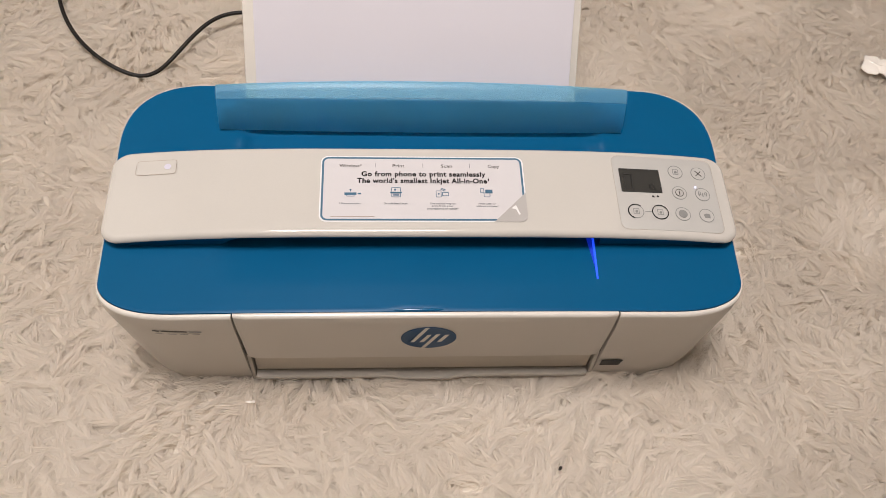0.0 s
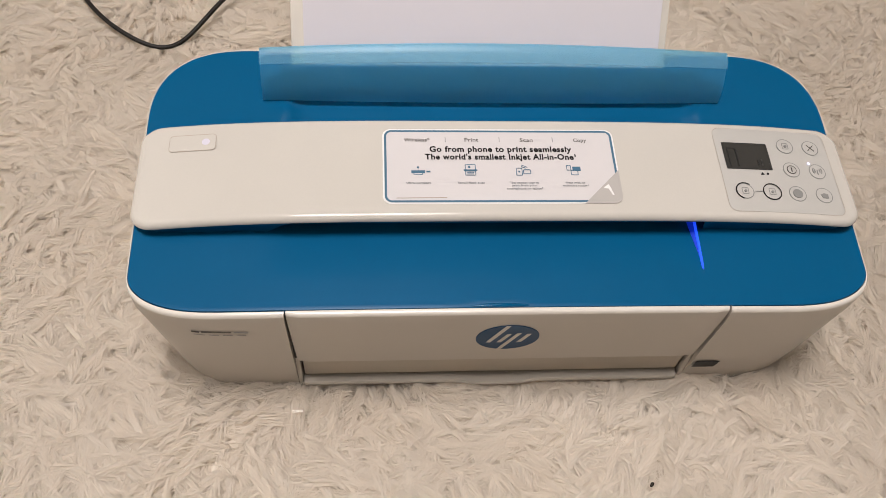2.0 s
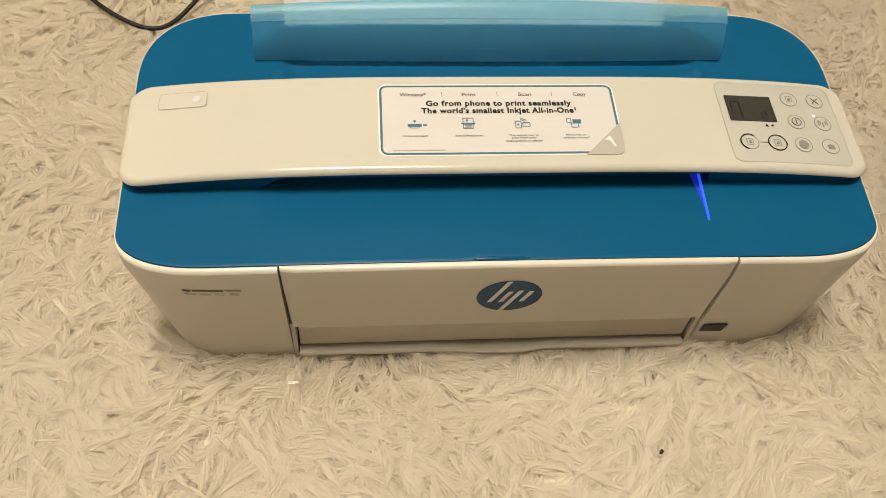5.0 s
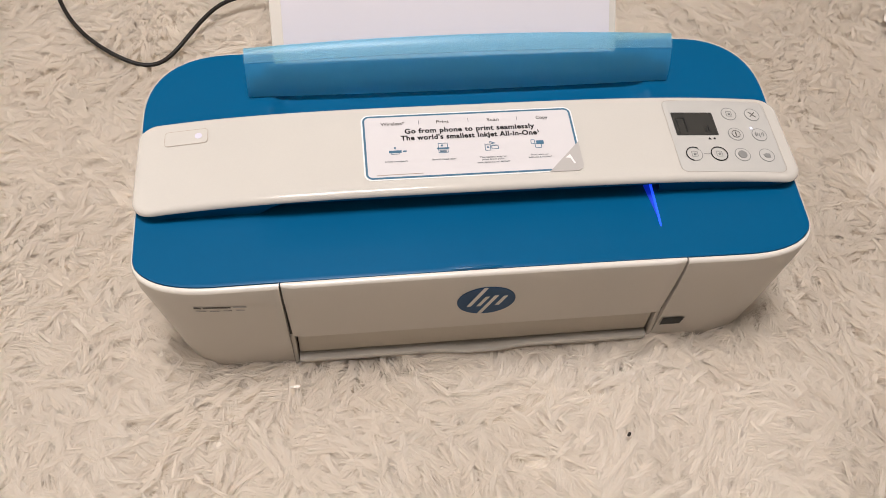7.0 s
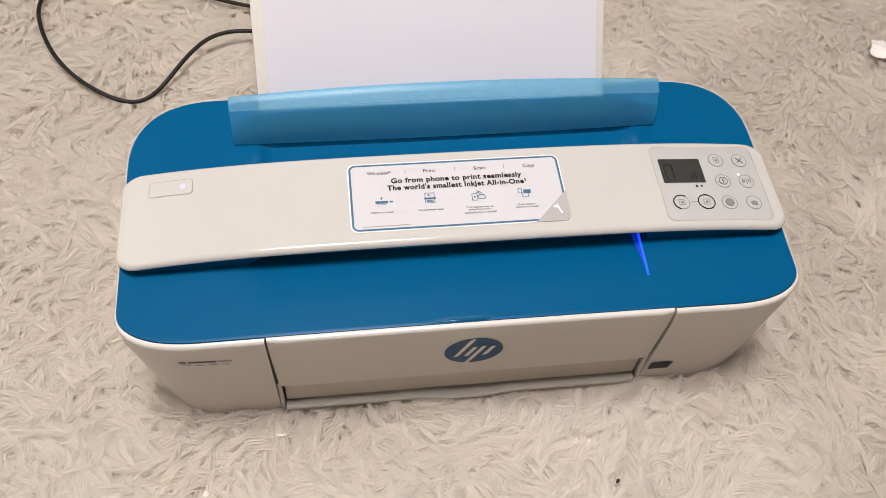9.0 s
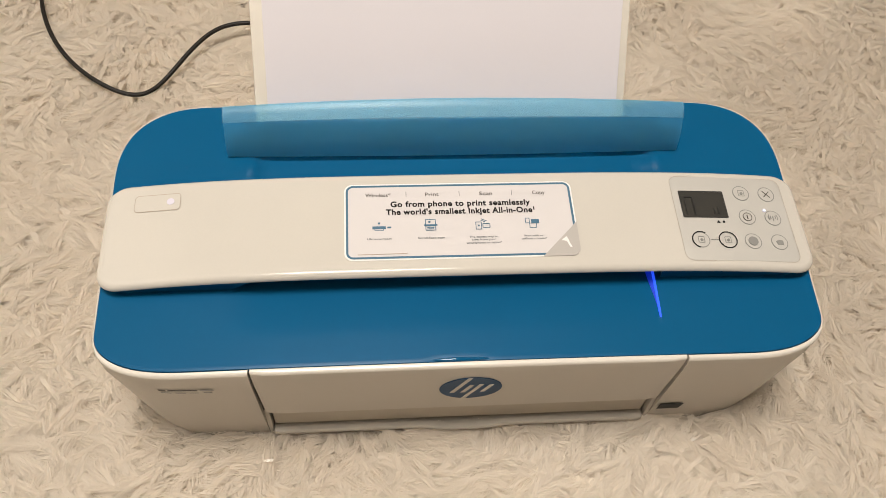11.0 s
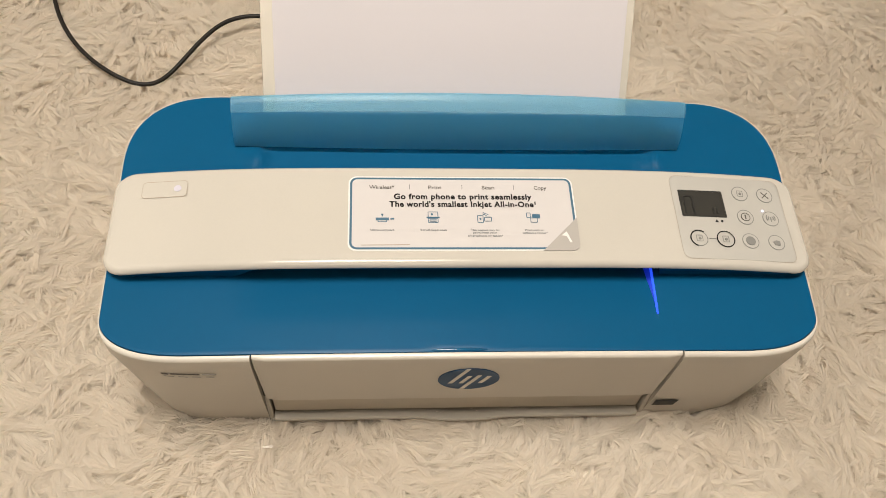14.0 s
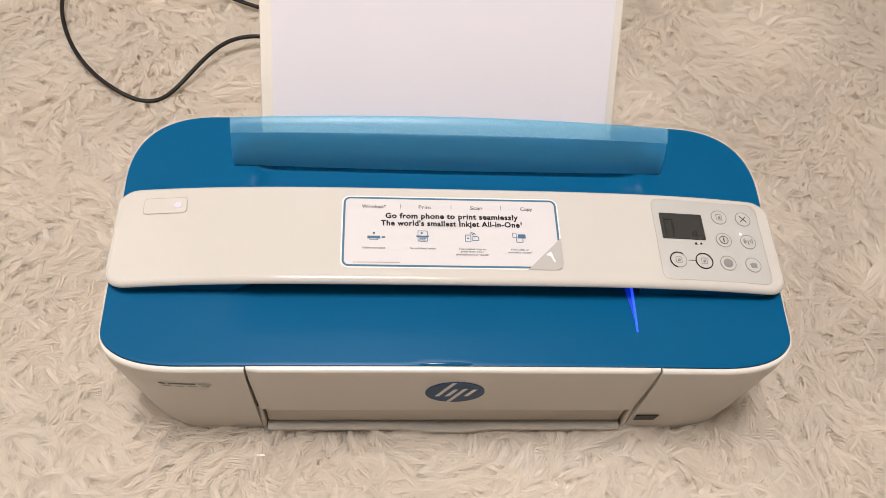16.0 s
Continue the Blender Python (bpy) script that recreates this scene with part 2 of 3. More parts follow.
def bar(bm, x0, y0, x1, y1, w, place, thick=0.0002):
    d = Vector((x1 - x0, y1 - y0)).normalized() * (w / 2)
    n = Vector((-d.y, d.x))
    return strip(bm, [(x0 - n.x, y0 - n.y), (x1 - n.x, y1 - n.y), (x1 + n.x, y1 + n.y), (x0 + n.x, y0 + n.y)], place, thick)


def round_rect(x0, y0, x1, y1, r, n=6):
    out = []
    for cx, cy, a in ((x1 - r, y1 - r, 0), (x0 + r, y1 - r, 90), (x0 + r, y0 + r, 180), (x1 - r, y0 + r, 270)):
        for i in range(n + 1):
            t = radians(a + 90 * i / n)
            out.append((cx + r * math.cos(t), cy + r * math.sin(t)))
    return out


def frame_line(bm, x0, y0, x1, y1, r, w, place, thick=0.0002):
    """A thin rounded rectangular outline."""
    a, b = round_rect(x0, y0, x1, y1, r), round_rect(x0 + w, y0 + w, x1 - w, y1 - w, max(r - w, 0.0002))
    va = [bm.verts.new(place(x, y, thick)) for x, y in a]
    vb = [bm.verts.new(place(x, y, thick)) for x, y in b]
    for i in range(len(a)):
        j = (i + 1) % len(a)
        bm.faces.new((va[i], va[j], vb[j], vb[i]))
    return bm


def words_mesh(name, text, heavy, apart=1.0):
    data = bpy.data.curves.new(name, "FONT")
    data.body, data.size, data.offset = text, 1.0, heavy
    data.space_character = apart
    data.resolution_u = 3
    ob = new(name, data)
    me = bpy.data.meshes.new_from_object(ob.evaluated_get(bpy.context.evaluated_depsgraph_get()))
    bpy.data.objects.remove(ob)
    bpy.data.curves.remove(data)
    return me, min(v.co.x for v in me.vertices), max(v.co.x for v in me.vertices)


def lettering(name, text, x0, x1, y, tall, mat, parent, place, heavy=0.0, apart=1.0):
    """Words between x0 and x1, centred on y, with capitals that tall; each word is a part."""
    whole, lo, hi = words_mesh(name, text, heavy, apart)
    bpy.data.meshes.remove(whole)
    k, done = tall / 0.70, ""
    for word in text.split(" "):
        done = (done + " " + word).strip()
        line, _, right = words_mesh(name, done, heavy, apart)
        bpy.data.meshes.remove(line)
        me, a, b = words_mesh(name, word, heavy, apart)
        for v in me.vertices:
            v.co = place(x0 + (v.co.x - b + right - lo) / (hi - lo) * (x1 - x0), y + (v.co.y - 0.35) * k, 0.0002)
        part(name, me, mat, parent, smooth=False)


# ---- the room: carpet, with unseen walls and ceiling added around it ----
def plane_box(name, lo, hi, mat, label, category):
    ob = part(name, box(bmesh.new(), lo, hi), mat, smooth=False)
    return tagged(ob, label, category, kind="structure")


FLOOR_Z = -0.010
plane_box("floor", (-1.0, -1.6, FLOOR_Z - 0.1), (1.7, 2.2, FLOOR_Z), BACKING, "cream woven backing under the shaggy carpet", "floor")
# Added out of view to close the room.
plane_box("wall_north", (-1.1, 2.2, -0.1), (1.8, 2.3, 2.5), PLASTER, "unseen plain beige wall, added to close the room", "wall")
# Added out of view; its dark tone cuts bounce onto the printer front.
plane_box("wall_south", (-1.1, -1.7, -0.1), (1.8, -1.6, 2.5), DARKER, "unseen dark brown wall, added to cut light bounced onto the printer front", "wall")
# Added close by and pale, so its bounced light brightens the left side.
plane_box("wall_west", (-1.1, -1.6, -0.1), (-1.0, 2.2, 2.5), PALE, "unseen side wall, added and toned to steer bounced light", "wall")
# Added farther off and duller, leaving the right side less lit.
plane_box("wall_east", (1.7, -1.6, -0.1), (1.8, 2.2, 2.5), PLASTER, "unseen side wall, added and toned to steer bounced light", "wall")
# Out of view; made pale to bounce soft light back down.
plane_box("ceiling", (-1.1, -1.7, 2.5), (1.8, 2.3, 2.6), PALE, "unseen pale ceiling, added so bounced light softens the shadows", "ceiling")

ceiling_lamp = tagged(new("ceiling_lamp"), "round warm white lamp close under the ceiling, switched on", "lamp")
ceiling_lamp.location = (LAMP[0], LAMP[1], LAMP[2] + 0.2)
bm = bmesh.new()
bmesh.ops.create_cone(bm, cap_ends=True, segments=16, radius1=0.006, radius2=0.006, depth=0.052, matrix=pose(0, 0, 0.014))
part("lamp_rod", bm, WHITE, ceiling_lamp)
bm = bmesh.new()
bmesh.ops.create_cone(bm, cap_ends=True, segments=40, radius1=0.26, radius2=0.24, depth=0.05, matrix=pose(0, 0, -0.025))
part("lamp_base", bm, WHITE, ceiling_lamp)
bm = bmesh.new()
bmesh.ops.create_uvsphere(bm, u_segments=40, v_segments=16, radius=0.235, matrix=pose(0, 0, -0.06) @ Matrix.Diagonal((1, 1, 0.45, 1)))
part("lamp_diffuser", bm, DIFFUSER, ceiling_lamp)

# ---- the printer ----
HALF, DEEP = 0.2045, 0.177
FRONT, BACK = rounded(HALF, 0.0, DEEP, (0.052, 0.027), (0.057, 0.054), 2.5)
LED_X = 0.1092


def top_z(x, y):
    return 0.1128 + 0.055 * y - 0.0022 * (x / 0.2) ** 2


def face_y(z):
    """How far the front face leans back at a height."""
    return 0.0075 * max(0.0, 0.098 - z) / 0.11


def on_face(x, z, lift):
    return (x, face_y(z) - lift, z)


def panel_z(x, y=0.0):
    return 0.1325 - 0.0088 * min(1.0, abs(x) / 0.2) ** 3.5


def on_panel(x, y, lift):
    return (x, y, panel_z(x) + lift)


def on_panel_2(x, y, lift):
    return (x, y, panel_z(x) + 0.00045 + lift)


def on_panel_3(x, y, lift):
    return (x, y, panel_z(x) + 0.00062 + lift)


printer = tagged(new("printer"), "compact white and blue inkjet printer standing on the shaggy carpet", "printer")

printer.location.x = 0.0008
printer.rotation_euler = (0, 0, radians(0.75))

# lower shell, open at the front behind the door
NOTCH = 0.1208


def skewed(x, z):
    """The gap at the door's right end runs outwards towards the foot."""
    return x + 0.0045 * max(0.0, 0.110 - z) / 0.11 * smooth01((x - 0.05) / 0.06) * (1 - smooth01((x - 0.125) / 0.03))


xs = columns(HALF, 90, (-NOTCH, NOTCH, -NOTCH + 0.0004, NOTCH - 0.0004))
rings = [(0.013, -0.009, 0), (0.0085, -0.005, 0), (0.0046, 0.03, 0), (0.0016, 0.075, 0), (0.0, 0.098, 0), (0.0, None, 0.0024), (0.0002, None, 0.0012),
         (0.0007, None, 0.0004), (0.0013, None, 0.0), (0.0027, None, 0.0), (0.0030, None, 0.003)]
bm = loft(xs, FRONT, BACK, rings, top_z, notch=(NOTCH, 0.016), slim=0.33)
for v in bm.verts:
    v.co.x += 0.008 * smooth01((-0.125 - v.co.x) / 0.07) * max(0.0, min(1.0, (0.098 - v.co.z) / 0.09))
for v in bm.verts:
    v.co.x = skewed(v.co.x, v.co.z)
body = part("body", bm, SHELL, printer, "cream white plastic body with rounded corners")


def lit_rim(ob, below):
    """The polished edge along the top, lightened in colour as if it caught light."""
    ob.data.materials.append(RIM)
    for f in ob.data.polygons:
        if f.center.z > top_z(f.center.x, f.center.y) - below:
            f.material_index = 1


lit_rim(body, 0.0022)


# blue cover with the scan channel, the rear valley and the hinge bosses
def cover_z(x, y):
    z = top_z(x, y) + 0.0002
    if x < LED_X:
        side = smooth01((x + 0.142) / 0.030)
        z -= 0.0020 * side * smooth01((y - 0.020) / 0.034) * (1 - smooth01((y - 0.09) / 0.02))
    z -= 0.0035 * smooth01((0.126 - abs(x)) / 0.010) * smooth01((y - 0.117) / 0.008)
    for bx in (-0.121, 0.121):
        z += 0.0022 * math.exp(-((x - bx) ** 2 + (y - 0.1312) ** 2) / 0.00006)
    z -= 0.0006 * smooth01((0.016 - abs(x + 0.009)) / 0.004) * smooth01((0.0050 - y) / 0.0015)
    return z


xs = columns(HALF, 150, (LED_X - 0.0002, LED_X, LED_X + 0.0004))
c_front, c_back = (lambda x: FRONT(x)), (lambda x: BACK(x))
rings = [(0.0034, None, 0.004), (0.0033, None, 0.0004), (0.0034, None, 0.0001), (0.0037, None, 0.0)]
part("top_cover", loft(xs, c_front, c_back, rings, cover_z, rows=80, slim=0.33), BLUE, printer, "satin blue plastic top cover")
bm = loft(columns(HALF, 90), FRONT, BACK, [(0.0028, None, 0.0030), (0.0038, None, 0.0030)], top_z, slim=0.33)
part("seam", bm, DARK, printer, "dark seam round the blue cover")

# small glossy lifting lip at the cover's front edge
bm = bmesh.new()
bmesh.ops.create_uvsphere(bm, u_segments=24, v_segments=10, radius=1.0, matrix=pose(-0.006, 0.0044, 0.1130) @ Matrix.Diagonal((0.016, 0.0013, 0.0013, 1)))
part("lifting_lip", bm, GLOSS, printer, "glossy blue lifting lip")

# front door
bm = bmesh.new()
zs = [0.0430, 0.0434, 0.052, 0.07, 0.09, 0.100, 0.1104, 0.1116, 0.1124, 0.1127]
dx = NOTCH - 0.0010
rows_v = []
for k, z in enumerate(zs):
    back_in = (0.0008, 0.0, 0, 0, 0, 0, 0, 0.0002, 0.0007, 0.0014)[k]
    row = []
    for i in range(33):
        x = -dx + 2 * dx * i / 32
        side = 0.0010 if i in (0, 32) else 0.0
        lower = 0.002 * (1 - z / 0.11)
        row.append(bm.verts.new((skewed(x * (1 - lower / dx), z), face_y(z) + back_in + side, z - 0.0022 * (x / 0.2) ** 2 * smooth01((z - 0.05) / 0.06))))
    rows_v.append(row)
rows_v.insert(0, [bm.verts.new((v.co.x, 0.0065, v.co.z)) for v in rows_v[0]])
rows_v.append([bm.verts.new((v.co.x, 0.0031, v.co.z)) for v in rows_v[-1]])
for a, b in zip(rows_v, rows_v[1:]):
    for i in range(32):
        bm.faces.new((a[i], a[i + 1], b[i + 1], b[i]))
for i in (0, 32):
    edge = [r[i] for r in rows_v]
    back = [bm.verts.new((v.co.x, 0.0065, v.co.z)) for v in edge]
    for k in range(len(edge) - 1):
        bm.faces.new((edge[k], edge[k + 1], back[k + 1], back[k]))
front_door = part("front_door", bm, SHELL, printer, "closed cream front door")
lit_rim(front_door, 0.0022)

# paper exit under the door: recessed panel, dark gap, tray lip with a finger scoop
# Dark strips fill the gaps beside the door, standing in for their shade.
for s in (-1, 1):
    bm = box(bmesh.new(), (min(s * 0.1190, s * 0.1207), 0.0068, 0.0), (max(s * 0.1190, s * 0.1207), 0.012, 0.1085))
    for v in bm.verts:
        v.co.x = skewed(v.co.x, v.co.z)
    part("door_gap_shade", bm, DARK, printer, smooth=False)
part("exit_back", box(bmesh.new(), (-NOTCH, 0.0140, -0.004), (NOTCH + 0.004, 0.0158, 0.109)), DARK, printer)
# The panel's tone includes the shade below the door.
part("exit_panel", box(bmesh.new(), (-0.1166, 0.0086, 0.0128), (0.1196, 0.0132, 0.0480), 0.0008), INNER, printer)
for s in (-1, 1):
    bm = box(bmesh.new(), (min(s * 0.1178, s * 0.1206), 0.0066, -0.004), (max(s * 0.1178, s * 0.1206), 0.0135, 0.0426), 0.0004)
    for v in bm.verts:
        v.co.x = skewed(v.co.x, v.co.z)
    part("exit_cheek", bm, SHELL, printer)
bm = bmesh.new()
ring_prev = None
for i in range(61):
    x = -0.1172 + 0.2375 * i / 60
    dip = 0.0016 * smooth01((0.030 - abs(x - 0.004)) / 0.018)
    y0, zt = 0.0034 - 0.0014 * smooth01((0.030 - abs(x - 0.004)) / 0.018), 0.0108 - dip
    end = 0.001 if i in (0, 60) else 0.0
    sect = [(0.0080, 0.0052), (y0 + 0.0016, 0.0052), (y0 + 0.0005, 0.0064), (y0 + end, zt - 0.002), (y0 + 0.0003 + end, zt - 0.0007), (y0 + 0.0012 + end, zt - end), (0.0085, zt - 0.0003), (0.0135, zt - 0.002), (0.0135, 0.0052)]
    ring = [bm.verts.new((x, y, z)) for y, z in sect]
    if ring_prev:
        for k in range(len(ring)):
            j = (k + 1) % len(ring)
            bm.faces.new((ring_prev[k], ring_prev[j], ring[j], ring[k]))
    else:
        bm.faces.new(ring)
    ring_prev = ring
bm.faces.new(ring_prev)
part("output_tray", bm, SHELL, printer, "closed cream output tray lip with a finger scoop")

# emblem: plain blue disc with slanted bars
LX, LZ = 0.0015, 0.0795
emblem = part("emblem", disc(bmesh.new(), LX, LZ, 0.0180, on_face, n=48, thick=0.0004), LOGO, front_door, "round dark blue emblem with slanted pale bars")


def on_emblem(x, z, lift):
    return (x, face_y(z) - 0.0004 - lift, z)


SLANT = 0.37
for x0, z0, z1, w in ((-0.0080, -0.0066, 0.0176, 0.0024), (-0.0018, -0.0066, 0.0056, 0.0024), (0.0034, -0.0176, 0.0066, 0.0024), (0.0096, -0.0064, 0.0056, 0.0024)):
    half = w / 2 * 1.06
    bm = strip(bmesh.new(), [(LX + x0 + SLANT * z0 - half, LZ + z0), (LX + x0 + SLANT * z0 + half, LZ + z0), (LX + x0 + SLANT * z1 + half, LZ + z1), (LX + x0 + SLANT * z1 - half, LZ + z1)], on_emblem)
    part("emblem_bar", bm, WHITE, front_door, smooth=False)

# model print as bars, and the small dark label
for x0, x1, z, w, mat in ((-0.1712, -0.1672, 0.0938, 0.0015, STAMP), (-0.1660, -0.1502, 0.0936, 0.0014, STAMP), (-0.1488, -0.1412, 0.0931, 0.0013, MIDGREY),
                          (-0.1705, -0.1648, 0.0899, 0.0007, MIDGREY), (-0.1625, -0.1572, 0.0896, 0.0007, MIDGREY), (-0.1550, -0.1500, 0.0893, 0.0007, MIDGREY), (-0.1475, -0.1428, 0.0890, 0.0007, MIDGREY)):
    part("print_bar", bar(bmesh.new(), x0, z, x1, z - 0.0006, w, lambda x, z, lift: (x, FRONT(x) + face_y(z) - 0.0003 - lift, z)), mat, printer, smooth=False)
part("rating_label", strip(bmesh.new(), [(0.1262, 0.0245), (0.1402, 0.0245), (0.1412, 0.0345), (0.1262, 0.0345)], lambda x, z, lift: (x, FRONT(x) + face_y(z) - 0.0006 - lift, z)), BLACK, printer, "small dark grey label", smooth=False)

# scan bar: blue base and white shell with a crowned top
P_FRONT, P_BACK = rounded(HALF - 0.0003, 0.0476, 0.1155, (0.0125, 0.011), (0.0125, 0.011))
B_FRONT, B_BACK = rounded(0.2005, 0.0506, 0.1140, (0.014, 0.009), (0.012, 0.009))


def base_low(x):
    """The blue base stands on the cover at its ends and leaves the scan slot open between them."""
    return 0.1125 if x > LED_X + 0.004 else 0.1225 - 0.010 * smooth01((-0.118 - x) / 0.018)


scan_bar = tagged(new("scan_bar"), "white scan bar across the top")
scan_bar.parent = printer
xs = columns(HALF - 0.0003, 90)
part("shell", loft(xs, P_FRONT, P_BACK, edge_rings(0.0036, 0.0046, 9), panel_z, rows=24), WHITE, scan_bar)
xs = columns(0.2005, 90, (LED_X + 0.004, LED_X + 0.0042))
bm = loft(xs, B_FRONT, B_BACK, [(0.0030, None, 0.0), (0.0, None, 0.0035), (0.0, None, 0.0), (0.001, None, 0.0)], lambda x, y: panel_z(x) - 0.0044)
low = sorted(bm.verts, key=lambda v: v.co.z - panel_z(v.co.x))
for v in low:
    if panel_z(v.co.x) - v.co.z > 0.0060:
        v.co.z = base_low(v.co.x)
part("base", bm, BLUE, scan_bar, "blue plastic base of the scan bar")
part("slot_inside", box(bmesh.new(), (-0.19, 0.064, 0.108), (0.19, 0.066, 0.1235)), DARK, scan_bar)

# blue light at the scan slot's end; its floor glow is an emitting wedge
gx = LED_X - 0.0003


def edge_z(y):
    return top_z(gx, y) + 0.0002


bm = bmesh.new()
corners = [(gx, 0.0245, 0.0002), (gx, 0.062, 0.0002), (gx - 0.0048, 0.062, 0.0004), (gx - 0.0030, 0.050, 0.0004), (gx - 0.0010, 0.036, 0.0004)]
top = [bm.verts.new((x, y, (edge_z(y) if x == gx else cover_z(x, y)) + lift)) for x, y, lift in corners]
low = [bm.verts.new((x, y, cover_z(gx - 0.006, y) - 0.0004)) for x, y, lift in corners]
bm.faces.new(top)
bm.faces.new(low)
for i in range(5):
    j = (i + 1) % 5
    bm.faces.new((top[i], top[j], low[j], low[i]))
part("scan_floor_glow", bm, FLOOR_GLOW, printer, "wedge standing for blue glow on the channel floor", smooth=False)
bm = bmesh.new()
ends = []
for y, w, h in ((0.0255, 0.0008, 0.0003), (0.030, 0.0010, 0.0005), (0.060, 0.0011, 0.0007)):
    z = edge_z(y)
    ends.append([bm.verts.new((gx + a, y, z + b)) for a, b in ((-w / 2 - 0.0002, -0.0004), (w / 2, -0.0004), (w / 2, h), (-w / 2 - 0.0002, h))])
for a, b in zip(ends, ends[1:]):
    for i in range(4):
        j = (i + 1) % 4
        bm.faces.new((a[i], a[j], b[j], b[i]))
part("scan_light", bm, GLOW, printer, "bright blue light strip")

# power button
bm = strip(bmesh.new(), round_rect(-0.1872, 0.0955, -0.1612, 0.1065, 0.0022), on_panel, 0.0004)
power_button = part("power_button", bm, WHITE, scan_bar, "flat white power button", smooth=False)
part("button_outline", frame_line(bmesh.new(), -0.1874, 0.0953, -0.1610, 0.1067, 0.0024, 0.00042, on_panel, 0.0004), FAINT, scan_bar, smooth=False)
part("power_light", disc(bmesh.new(), -0.1668, 0.1012, 0.0022, on_panel_2, thick=0.0001), DIM, scan_bar, "small lit white power light")

# control field, display, buttons
def ctl_1(x, y, lift):
    return on_panel(x, y - 0.0020, lift)


def ctl_2(x, y, lift):
    return on_panel_2(x, y - 0.0020, lift)


def ctl_3(x, y, lift):
    return on_panel_3(x, y - 0.0020, lift)


f_front, f_back = rounded(0.035, 0.0525, 0.1105, (0.005, 0.005), (0.005, 0.005))
bm = loft(columns(0.035, 40), f_front, f_back, [(0.0, None, 0.0006), (0.0, None, 0.0001), (0.0002, None, 0.0)], lambda x, y: panel_z(x + 0.1595) + 0.0003, rows=4)
bmesh.ops.translate(bm, verts=bm.verts, vec=(0.1595, 0, 0))
control = part("control_field", bm, GREY, printer, "pale grey control field with display and buttons")
part("field_outline", frame_line(bmesh.new(), 0.1243, 0.0523, 0.1947, 0.1107, 0.005, 0.00022, lambda x, y, lift: on_panel(x, y, lift + 0.0003), 0.0001), FAINT, control, smooth=False)
display = part("display", strip(bmesh.new(), [(0.1290, 0.0838), (0.1556, 0.0838), (0.1556, 0.1015), (0.1290, 0.1015)], ctl_2, 0.00012), SCREEN, control, "dark grey display", smooth=False)
part("display_edge", frame_line(bmesh.new(), 0.1284, 0.0832, 0.1562, 0.1021, 0.0007, 0.0006, ctl_2, 0.00014), SEGMENT, control, smooth=False)
for x0, y0, x1, y1, w in ((0.1312, 0.0855, 0.1312, 0.0975, 0.0008), (0.1362, 0.0855, 0.1362, 0.0975, 0.0012), (0.1312, 0.0975, 0.1362, 0.0975, 0.0008), (0.1485, 0.0858, 0.1485, 0.0895, 0.0010), (0.1508, 0.0858, 0.1508, 0.0905, 0.0010)):
    part("segment", bar(bmesh.new(), x0, y0, x1, y1, w, ctl_3, 0.0002), SEGMENT, control, smooth=False)
part("warning_mark", strip(bmesh.new(), [(0.1480, 0.0797), (0.1502, 0.0797), (0.1491, 0.0816)], ctl_2), BLACK, control, smooth=False)
part("ink_mark", disc(bmesh.new(), 0.1524, 0.0805, 0.0007, ctl_2, n=12), BLACK, control)


def button(x, y, symbol, bold=None):
    b = part("button", disc(bmesh.new(), x, y, 0.0049, ctl_2, n=36, thick=0.0001), GREY, control, "round pale grey button with a printed symbol")
    if bold:
        part("ring", disc(bmesh.new(), x, y, 0.0056, ctl_3, 0.0050, 40, *bold), BLACK, b, "black ring")
    if not bold or bold[1] - bold[0] < 6:
        part("ring_line", disc(bmesh.new(), x, y, 0.0052, ctl_2, 0.00472, 40, thick=0.00016), MIDGREY, b)
    m = bmesh.new()
    if symbol == "cross":
        bar(m, x - 0.0021, y - 0.0021, x + 0.0021, y + 0.0021, 0.0005, ctl_3)
        bar(m, x - 0.0021, y + 0.0021, x + 0.0021, y - 0.0021, 0.0005, ctl_3)
    elif symbol == "info":
        disc(m, x, y, 0.0029, ctl_3, 0.0025, 24)
        bar(m, x, y - 0.0015, x, y + 0.0015, 0.0006, ctl_3)
    elif symbol == "ring":
        disc(m, x, y, 0.0030, ctl_3, n=24)
    elif symbol == "waves":
        bar(m, x, y - 0.0022, x, y + 0.0012, 0.0006, ctl_3)
        for r in (0.0019, 0.0031):
            for mid in (0, math.pi):
                disc(m, x, y + 0.0004, r, ctl_3, r - 0.0006, 8, mid - 0.7, mid + 0.7)
    elif symbol == "hand":
        strip(m, [(x - 0.0014, y - 0.0020), (x + 0.0022, y - 0.0020), (x + 0.0024, y + 0.0010), (x - 0.0002, y + 0.0014), (x - 0.0022, y + 0.0004)], ctl_3)
    else:
        frame_line(m, x - 0.0020, y - 0.0022, x + 0.0020, y + 0.0022, 0.0006, 0.0004, ctl_3)
        disc(m, x + 0.0002, y - 0.0001, 0.0009, ctl_3, n=12)
    part("symbol", m, STAMP if symbol in ("cross", "info") else MIDGREY, b, smooth=False)


TAU = 2 * math.pi
button(0.1680, 0.1012, "sheet")
button(0.1843, 0.1012, "cross")
button(0.1680, 0.0843, "info")
button(0.1843, 0.0843, "waves")
button(0.1358, 0.0680, "sheet", (0.9, 4.4))
button(0.1520, 0.0680, "sheet", (0.0, TAU))
button(0.1675, 0.0676, "ring")
button(0.1840, 0.0676, "hand")
part("joining_line", bar(bmesh.new(), 0.1418, 0.0680, 0.1462, 0.0680, 0.0003, ctl_3), MIDGREY, control, smooth=False)
part("wireless_light", disc(bmesh.new(), 0.1800, 0.0895, 0.0009, ctl_3, n=16), SPOT, control, "tiny lit white light")

